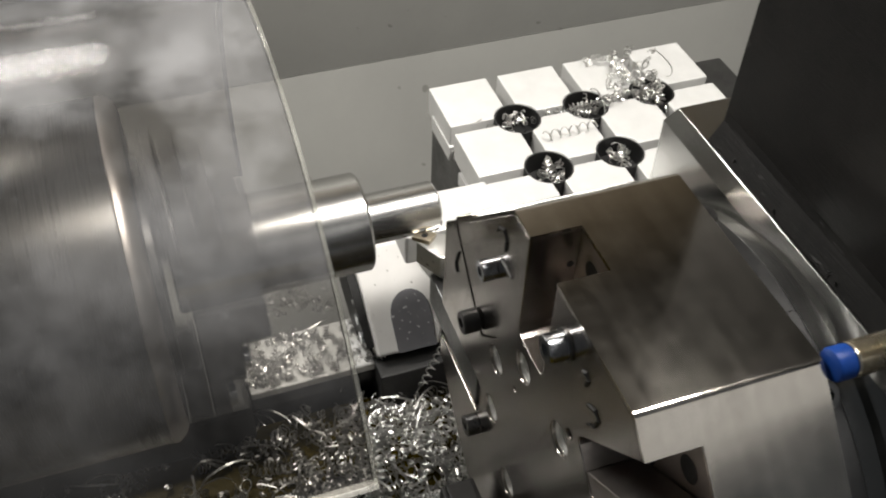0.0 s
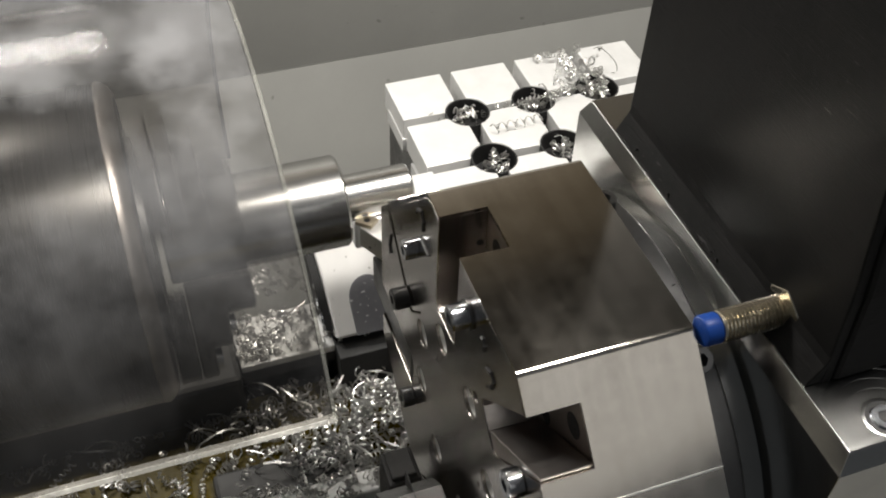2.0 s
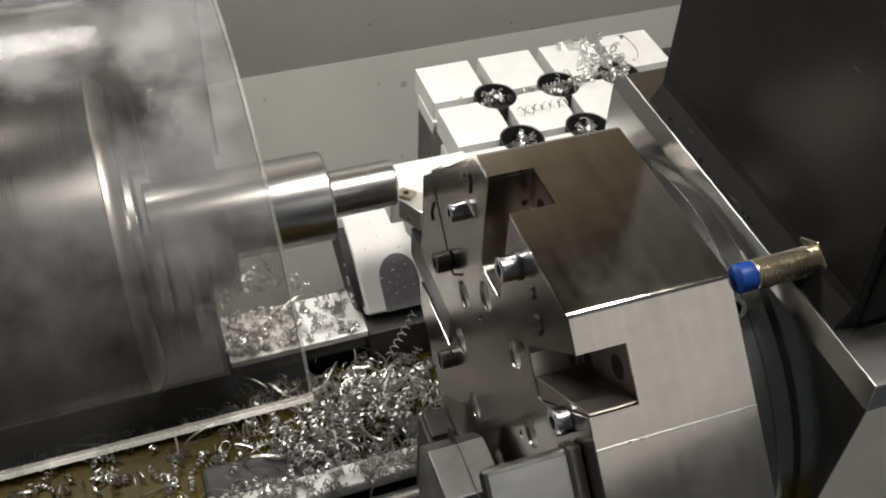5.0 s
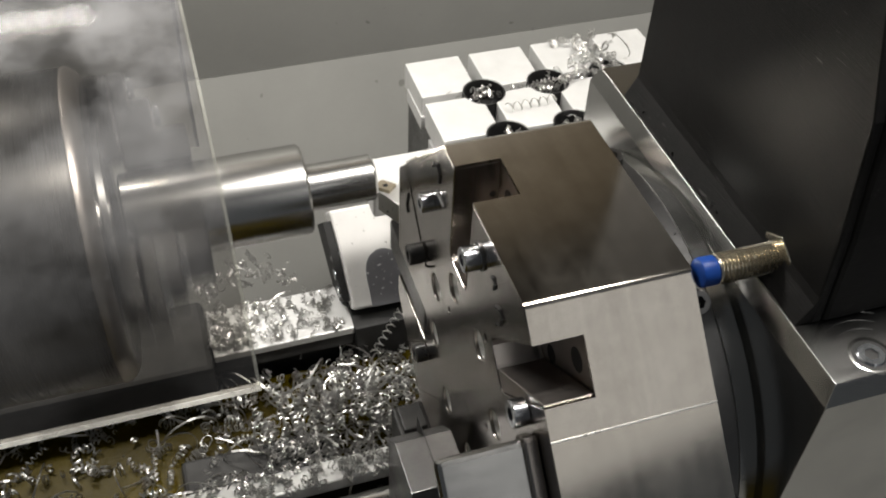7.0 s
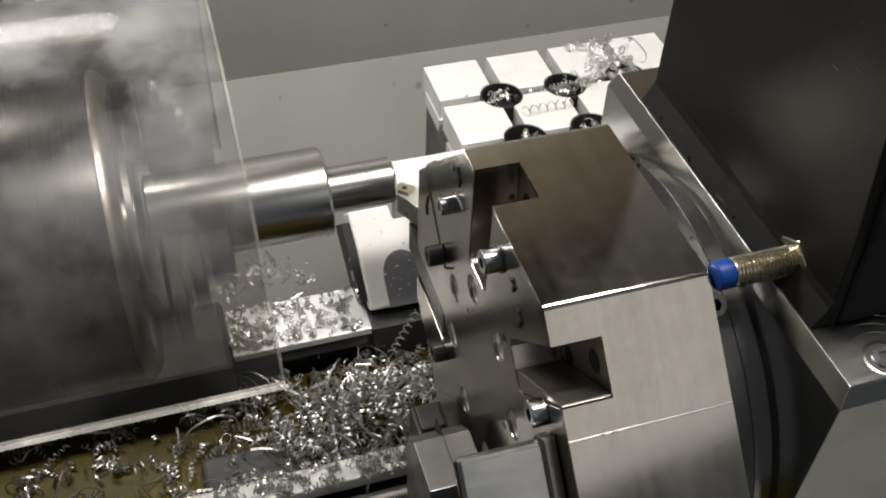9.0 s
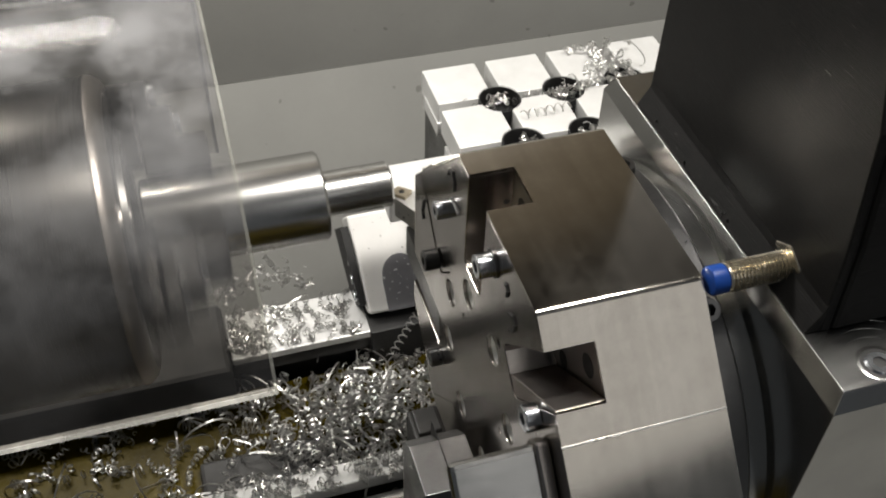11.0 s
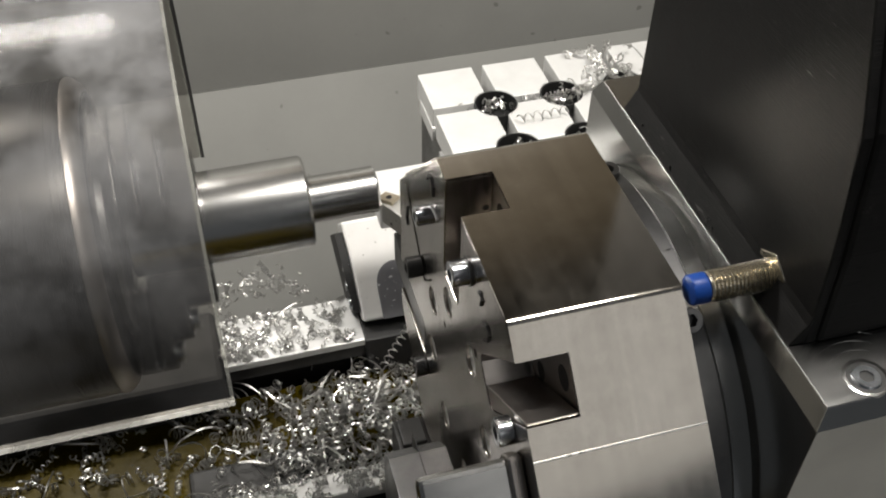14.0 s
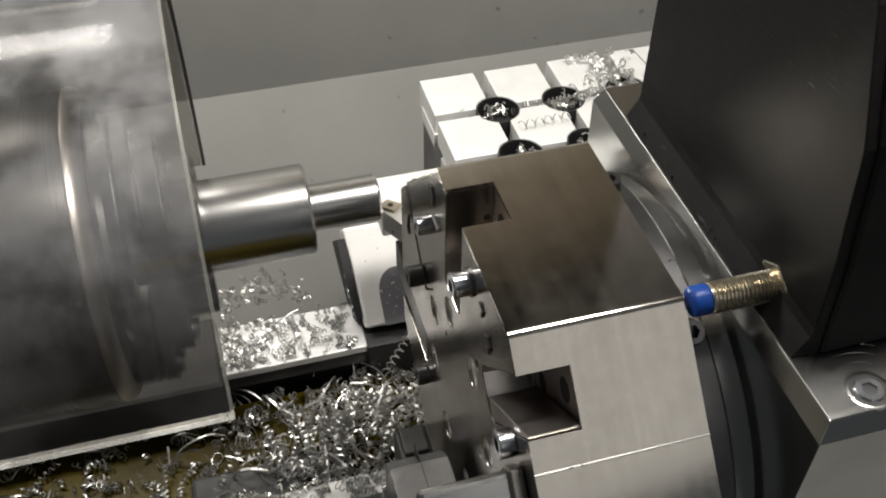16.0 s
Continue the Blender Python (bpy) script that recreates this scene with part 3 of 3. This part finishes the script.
    marker(d, -0.02, ((2.98, -1.54), (2.8, -1.48), (2.58, -1.6), (2.64, -1.91)))
    marker(d, -0.02, ((2.31, -2.5), (1.86, -2.25), (1.57, -2.44), (1.7, -2.92), (2.07, -3.26)))
    marker(d, -0.02, ((13.94, -6.78), (14.19, -7.64), (13.97, -8.02)))


face_disc()


def holders():
    # turning tool in the slot at the back
    g = rides(thing("turning_tool", (0.6, 17, -12), "bright square-shank turning tool with a small golden carbide insert", "cutting tool"))
    part("shank", box(0.1, 1.9, 11.2, 17.8, -14.1, -12.05), STEEL_DARK, g, bevel=0.06)
    part("neck", prism([(15.8, -14.0), (15.8, -11.9), (16.6, -10.5), (18.0, -10.5), (18.3, -11.9), (17.6, -14.0)], 1.25, Matrix.Translation((1.85, 0, 0)) @ DISC), PALE_METAL, g, bevel=0.05)
    part("head", prism([(-0.36, 18.62), (0.22, 19.05), (1.82, 18.6), (1.82, 17.2), (0.42, 17.2)], 1.4, Matrix.Translation((0, 0, -11.88))), PALE_METAL, g, bevel=0.05)
    ins = part("insert", prism([(-0.55, 18.78), (0.17, 18.18), (0.69, 18.63), (0.02, 19.18)], 0.26, Matrix.Translation((0, 0, -10.46)), holes=[circle(0.09, 18.69, 0.17, 14)]), CARBIDE, g, "golden carbide insert", bevel=0.03)
    part("insert_screw", rod((0.09, 18.69, -10.46), (0.09, 18.69, -10.27), 0.15, 14), BLACK_SCREW, ins, smooth=True)
    # holder at the front station, in its own axes: radial outwards, then along the rim
    u, w = Vector((0, -0.7071, 0.7071)), Vector((0, -0.7071, -0.7071))
    c = Vector((0, TY, TZ))
    m = Matrix(((1, 0, 0, c.x), (0, u.y, w.y, c.y), (0, u.z, w.z, c.z), (0, 0, 0, 1)))
    b = rides(thing("bar_holder", (-1.6, TY - 7, TZ + 2), "brushed square bar holder bolted to the turret face", "tool holder"))
    part("bar_block", box(-3.85, -0.2, 8.9, 9.56, 0.31, 7.5, m=m), GEAR_ALU, b, bevel=0.22)
    part("bar_collar", box(-0.62, -0.01, 8.75, 9.75, 0.2, 7.5, m=m), POLISHED, b, bevel=0.15)
    p = Vector((-0.02, -1.28, -4.4))
    cap_screw(b, Matrix.Translation(p) @ Matrix.Rotation(math.radians(-90), 4, "Y"), 0.55, 0.6, SCREW_STEEL)
    # lower holder, further down the turret
    q = rides(thing("lower_tool_holder", (-1.5, 3, -16), "dull grey octagonal tool holder under the turret", "tool holder"))
    part("holder_body", prism([(0.2, -19), (0.2, -14.2), (1.4, -12.7), (4.1, -12.7), (5.2, -13.8), (5.2, -19)], 2.7, Matrix.Translation((-0.8, 0, 0)) @ DISC), STEEL_DARK, q, bevel=0.04)
    k = rides(thing("boring_bar_holder", (-1.3, 9, -21), "dark grey cast block holder beside the turret face", "tool holder"))
    part("block", box(-2.2, -0.5, 7.4, 9.4, -24.0, -17.4), GREY_CAST, k, bevel=0.12)
    part("block_cap", box(-2.0, -0.7, 7.6, 9.2, -17.42, -17.1), GREY_CAST, k, bevel=0.1)
    part("holder_seam", box(-2.1, -2.06, 0.15, 5.25, -19.0, -12.66), INK, q)
    part("holder_slot", box(-3.52, -2.2, 0.1, 0.3, -16.2, -15.8), INK, q)


holders()


def bracket():
    # a plate leaning 45 degrees towards the front; u along x, v up the slope
    b = rides(thing("rest_bracket", (1, 26, -28), "pale aluminium bracket with a grey rounded speckled pad", "bracket"))
    s = 0.7071
    m = Matrix(((1, 0, 0, 0), (0, s, -s, 28.0), (0, s, s, -24.0), (0, 0, 0, 1)))
    line = [(-0.6, -4.3), (3.6, -4.3), (4.7, -1.6), (4.5, -0.6), (3.9, -0.1), (3.4, 0.9), (3.25, 2.9), (-1.0, 2.9), (-0.75, 0)]
    part("bracket_body", prism(line, 2.6, m @ Matrix.Translation((0, 0, -2.6))), WHITE, b, bevel=0.18)
    arch = [(0.75, -4.35), (3.35, -4.35), (3.45, -2.1)] + [(2.1 + 1.35 * math.cos(math.radians(a)), -1.9 + 1.55 * math.sin(math.radians(a))) for a in range(0, 181, 15)] + [(0.72, -2.1)]
    part("pad", prism(arch, 0.12, m), GREY_PAD, b, "grey speckled pad", bevel=0.04)
    part("side_cheek", prism([(-1.15, -3.6), (-0.7, -3.6), (-0.9, 2.2), (-1.5, 2.2)], 3.4, m @ Matrix.Translation((0, 0, -3.8))), DARK, b)
    for v in (-0.2, -1.6, -2.8):
        part("roller", rod(m @ Vector((-1.35, v, -0.9)), m @ Vector((-0.75, v, -0.9)), 0.42, 18), SCREW_STEEL, b, smooth=True)
    part("bracket_foot", box(-0.75, 6.2, 24.0, 30.5, -34, -27.95), DARK, b, bevel=0.1)


bracket()


def gearbox():
    g = rides(thing("turret_gearbox", (14, 4, -24), "square machined aluminium turret gearbox with chamfered edges", "gearbox"))
    ch, cv, top, x0, x1, y0, y1 = 0.35, 0.8, -0.9, 8.88, 34, -5.86, 14.0
    bm = bmesh.new()
    rings = []
    for z, ix in ((-33.0, 0.0), (top - cv, 0.0), (top, ch)):
        rings.append([bm.verts.new(p) for p in ((x0 + ix, y0 + ix, z), (x1, y0 + ix, z), (x1, y1 - ix, z), (x0 + ix, y1 - ix, z))])
    for p, q in zip(rings, rings[1:]):
        for k in range(4):
            bm.faces.new((p[k], p[(k + 1) % 4], q[(k + 1) % 4], q[k]))
    bm.faces.new(rings[0])
    bm.faces.new(rings[-1])
    part("housing", bm, GEAR_ALU, g, bevel=0.03)
    for x, y in ((11.15, -4.75), (16.5, -4.75), (21.0, -4.75)):
        part("counterbore_ring", lathe_z(x, y, top - 0.3, top + 0.015, 0.8, 0.66), GEAR_ALU, g, smooth=True)
        # black disc on the uncut top paints the shade around the bolt head
        part("counterbore_shade", rod((x, y, top - 0.5), (x, y, top + 0.006), 0.66, 28), BLACK_SCREW, g)
        cap_screw(g, Matrix.Translation((x, y, top - 0.3)), 0.52, 0.38, SCREW_STEEL, "housing_bolt")
        for i in range(3):
            rr = 1.35 + 0.45 * i
            part("mill_mark", tube([Vector((x + rr * math.cos(math.radians(a)), y + 0.9 * rr * math.sin(math.radians(a)), top + 0.004)) for a in range(55, 126, 10)], 0.022, 4), GEAR_ALU, g)
    k = rides(thing("sensor_cover", (18, 3, -0.9), "black 3D-printed plastic cover standing on the gearbox", "machine cover"))
    line = [(-3.0, -0.9), (-2.75, 3), (-2.1, 7.5), (-0.6, 11.5), (1.4, 15), (6, 19), (11.5, 19), (11.7, -0.9)]
    part("shell", prism(line, 21.6, Matrix.Translation((31.9, 0, 0)) @ DISC), BLACK_PRINT, k, bevel=0.2)
    part("side_panel", prism([(4.3 + (y - 4.3) * 0.985, z if z < 0 else z - 0.15) for y, z in line], 0.42, Matrix.Translation((10.32, 0, 0)) @ DISC), BLACK_PRINT, k, bevel=0.06)
    skirt = prism([(9.3, -0.885), (9.95, -0.885), (9.95, 0.5), (9.8, 0.0)], 14.3, Matrix(((1, 0, 0, 0), (0, 0, 1, -2.85), (0, 1, 0, 0), (0, 0, 0, 1))))
    part("skirt", skirt, BLACK_PRINT, k, bevel=0.04)
    rnd = random.Random(21)
    bm = bmesh.new()
    for i in range(90):
        y = rnd.uniform(-2.8, 11.4)
        c = Matrix.Translation((9.33 + rnd.random() ** 2 * 0.5, y, -0.88 + rnd.random() ** 3 * 0.3)) @ Euler((rnd.uniform(0, 6), rnd.uniform(0, 6), 0)).to_matrix().to_4x4()
        bmesh.ops.create_cube(bm, size=rnd.uniform(0.04, 0.1), matrix=c @ Matrix.Diagonal((1, rnd.uniform(0.6, 2.4), 0.6, 1)))
    part("ragged_brim", bm, BLACK_PRINT, k, "ragged printed edge")
    s = rides(thing("proximity_sensor", (8.4, -0.1, 0.3), "threaded brass proximity sensor with a blue plastic tip", "sensor"))
    a, b2 = -0.15, -0.13
    part("tip", lathe([(6.66, 0.44), (6.7, 0.53), (6.76, 0.56), (7.29, 0.56), (7.32, 0.5)], a, b2, 40), BLUE, s, "blue plastic tip", smooth=True)
    prof = [(7.32, 0.45), (7.33, 0.56), (7.41, 0.59)]
    for i in range(22):
        x = 7.43 + 0.15 * i
        prof += [(x, 0.59), (x + 0.045, 0.49), (x + 0.075, 0.49), (x + 0.12, 0.59)]
    prof += [(10.95, 0.5)]
    part("barrel", lathe(prof, a, b2, 40), BRASS, s, smooth=False)
    part("nut", rod((9.85, a, b2), (10.25, a, b2), 0.98, 6), BRASS, s, bevel=0.05)


gearbox()


# ---- chips ----
def curls(name, count, place, seed, label, size=1.0, long_share=0.06):
    """Many bright curled turnings in one mesh; place(rnd) gives a spot for each."""
    rnd = random.Random(seed)
    verts, faces = [], []
    for _ in range(count):
        c = Vector(place(rnd))
        q = Euler((rnd.uniform(0, 6.3), rnd.uniform(0, 6.3), rnd.uniform(0, 6.3))).to_matrix()
        if rnd.random() < 0.5:
            q = Euler((rnd.gauss(0, 0.5), rnd.gauss(1.5, 0.5), rnd.uniform(0, 6.3))).to_matrix()
        kind = rnd.random()
        if kind < long_share:
            r, turns, pitch, seg = rnd.uniform(0.5, 1.3), rnd.uniform(0.35, 1.1), rnd.uniform(-0.6, 0.6), 16
        elif kind < 0.5:
            r, turns, pitch, seg = rnd.uniform(0.12, 0.22), rnd.uniform(2, 6), rnd.uniform(0.2, 0.34), 14
        else:
            r, turns, pitch, seg = rnd.uniform(0.12, 0.32), rnd.uniform(0.7, 2.2), rnd.uniform(0.1, 0.35), 10
        r *= size
        n = max(4, int(seg * max(1, turns)))
        wide, thick = rnd.uniform(0.06, 0.12) * size, 0.022 * size
        bend = rnd.uniform(-0.5, 0.5)
        first = len(verts)
        for i in range(n + 1):
            a = 2 * math.pi * turns * i / n
            rr = r * (1 + 0.25 * math.sin(1.7 * a + bend))
            ax = pitch * size * (a / (2 * math.pi) - turns / 2)
            out = Vector((math.cos(a), math.sin(a), 0))
            mid = out * rr + Vector((bend * ax * ax * 0.3, 0, ax))
            for du, dv in ((-thick, -wide / 2), (thick, -wide / 2), (thick, wide / 2), (-thick, wide / 2)):
                verts.append(c + q @ (mid + out * du + Vector((0, 0, dv))))
        for i in range(n):
            for s in range(4):
                a0, a1 = first + 4 * i + s, first + 4 * i + (s + 1) % 4
                faces.append((a0, a1, a1 + 4, a0 + 4))
    me = bpy.data.meshes.new(name)
    origin = sum(verts, Vector()) / len(verts)
    me.from_pydata([(v - origin) * CM for v in verts], [], faces)
    me.materials.append(CHIP)
    ob = new(name, me)
    ob.location = origin * CM
    return tagged(ob, label, "metal chips", kind="stuff")


def in_tray(rnd):
    x, y = rnd.uniform(-26, 4.5), rnd.uniform(14, 24.2)
    near = math.exp(-((x + 3) / 8) ** 2) * math.exp(-((y - 18.5) / 4.0) ** 2)
    return (x, y, -31.3 + rnd.random() * (0.3 + 3.2 * near))


def in_heap(rnd):
    x, y = rnd.gauss(-2.5, 4.0), rnd.gauss(18.5, 2.6)
    y = min(y, 24.0)
    near = math.exp(-((x + 2.5) / 5) ** 2 - ((y - 18.5) / 3) ** 2)
    return (x, y, -31.2 + rnd.random() * (0.4 + 3.6 * near))


def on_front(rnd):
    return (rnd.uniform(-16, 0), rnd.uniform(12.5, 14.6), -28.1 + rnd.random() * 0.3)


def on_way(rnd):
    x = -10.5 + 9.0 * rnd.random() ** 1.4
    return (x, rnd.uniform(24.5, 28.6), -28.1 + rnd.random() * 0.35)


def on_wall(rnd):
    x = rnd.uniform(-11, -4)
    y = rnd.uniform(29.5, 31.5)
    return (x, y, -27.6 + rnd.random() * 1.8 - 0.2 * abs(x + 8))


def on_table(rnd):
    if rnd.random() < 0.4:
        k, j = rnd.choice(((1, 0), (2, 0), (1, 1), (2, 1), (2, 0), (3, 0), (3, 0)))
        return (5.42 + 4.62 * k + rnd.gauss(0, 0.6), 30.08 - 4.78 * j + rnd.gauss(0, 0.55), -14.4 + rnd.random() * 0.5)
    if rnd.random() < 0.6:
        return (rnd.gauss(18.3, 1.0), rnd.uniform(29, 34.5), -13.7 + rnd.random() * 0.9)
    return (rnd.uniform(7, 23), 30.1 + rnd.gauss(0, 0.25), -14.6 + rnd.random() * 0.8)


curls("metal_chips", 330, in_tray, 3, "bright curled aluminium turnings littering the oily tray", 1.25, 0.2)
curls("metal_chips", 300, in_heap, 4, "tangled heap of bright curled turnings under the spindle", 1.4, 0.22)
curls("metal_chips", 160, on_way, 5, "small bright turnings lying on the bed way", 0.9, 0.02)
curls("metal_chips", 130, on_front, 8, "small bright turnings along the front bed way", 0.9, 0.02)
curls("metal_chips", 50, on_wall, 6, "loose strings of bright turnings behind the bed way", 0.8, 0.1)
rides(curls("metal_chips", 150, on_table, 7, "bright turnings caught in the table slots and bores", 0.95, 0.03))


def coil(name, centre, axis, r, pitch, turns, wire, mat, label):
    turn = Vector(axis).to_track_quat("Z", "Y").to_matrix()
    n = int(turns * 14)
    pts = [Vector(centre) + turn @ Vector((r * math.cos(2 * math.pi * turns * i / n), r * math.sin(2 * math.pi * turns * i / n), pitch * turns * (i / n - 0.5))) for i in range(n + 1)]
    bm = tube([p - Vector(centre) for p in pts], wire, 6)
    ob = part(name, bm, mat, smooth=True)
    ob.location = Vector(centre) * CM
    return tagged(ob, label, "metal chip", "coiled chips")


rides(coil("coiled_chip", (12.4, 27.6, -13.45), (1, 0.05, 0), 0.28, 0.62, 5.5, 0.05, CHIP, "single coiled turning lying on a table block"))
coil("coiled_chip", (0.4, 17.5, -27.2), (1, 0.6, 0.4), 0.42, 0.5, 5, 0.06, CHIP, "large bright coiled turning on the chip heap")
coil("coiled_chip", (-2.6, 20.3, -27.6), (0.6, -1, 0.2), 0.3, 0.5, 6, 0.05, CHIP, "bright coiled turning on the chip heap")
coil("coiled_chip", (1.2, 22.6, -27.2), (1, 1, 0.3), 0.26, 0.55, 7, 0.05, CHIP, "long coiled turning below the bracket")


# ---- movement ----
def motions():
    feed = [(0, -1.61, -1.09), (0.5, -2.08, -1.09), (1, -2.55, -1.09), (1.5, -3.02, -1.09), (2, -3.35, -1.09), (2.45, -3.33, -1.09),
            (2.6, -2.2, -1.0), (2.7, -0.9, -0.85), (2.8, -0.25, -0.75), (3, -0.15, -0.75), (4.3, -0.15, -0.75), (5.4, 0, 0), (9, 0, 0), (16, 0, 0)]
    for ob in RIDES:
        b = ob.location / CM
        walk(ob, [(t, pose((b.x + x) * CM, (b.y + y) * CM, b.z * CM)) for t, x, y in feed])
    for ob in (CHUCK, WORK):
        b = ob.location.copy()
        walk(ob, [(k / 30, pose(b.x, b.y, b.z, -74.0 * k)) for k in range(481)])


motions()
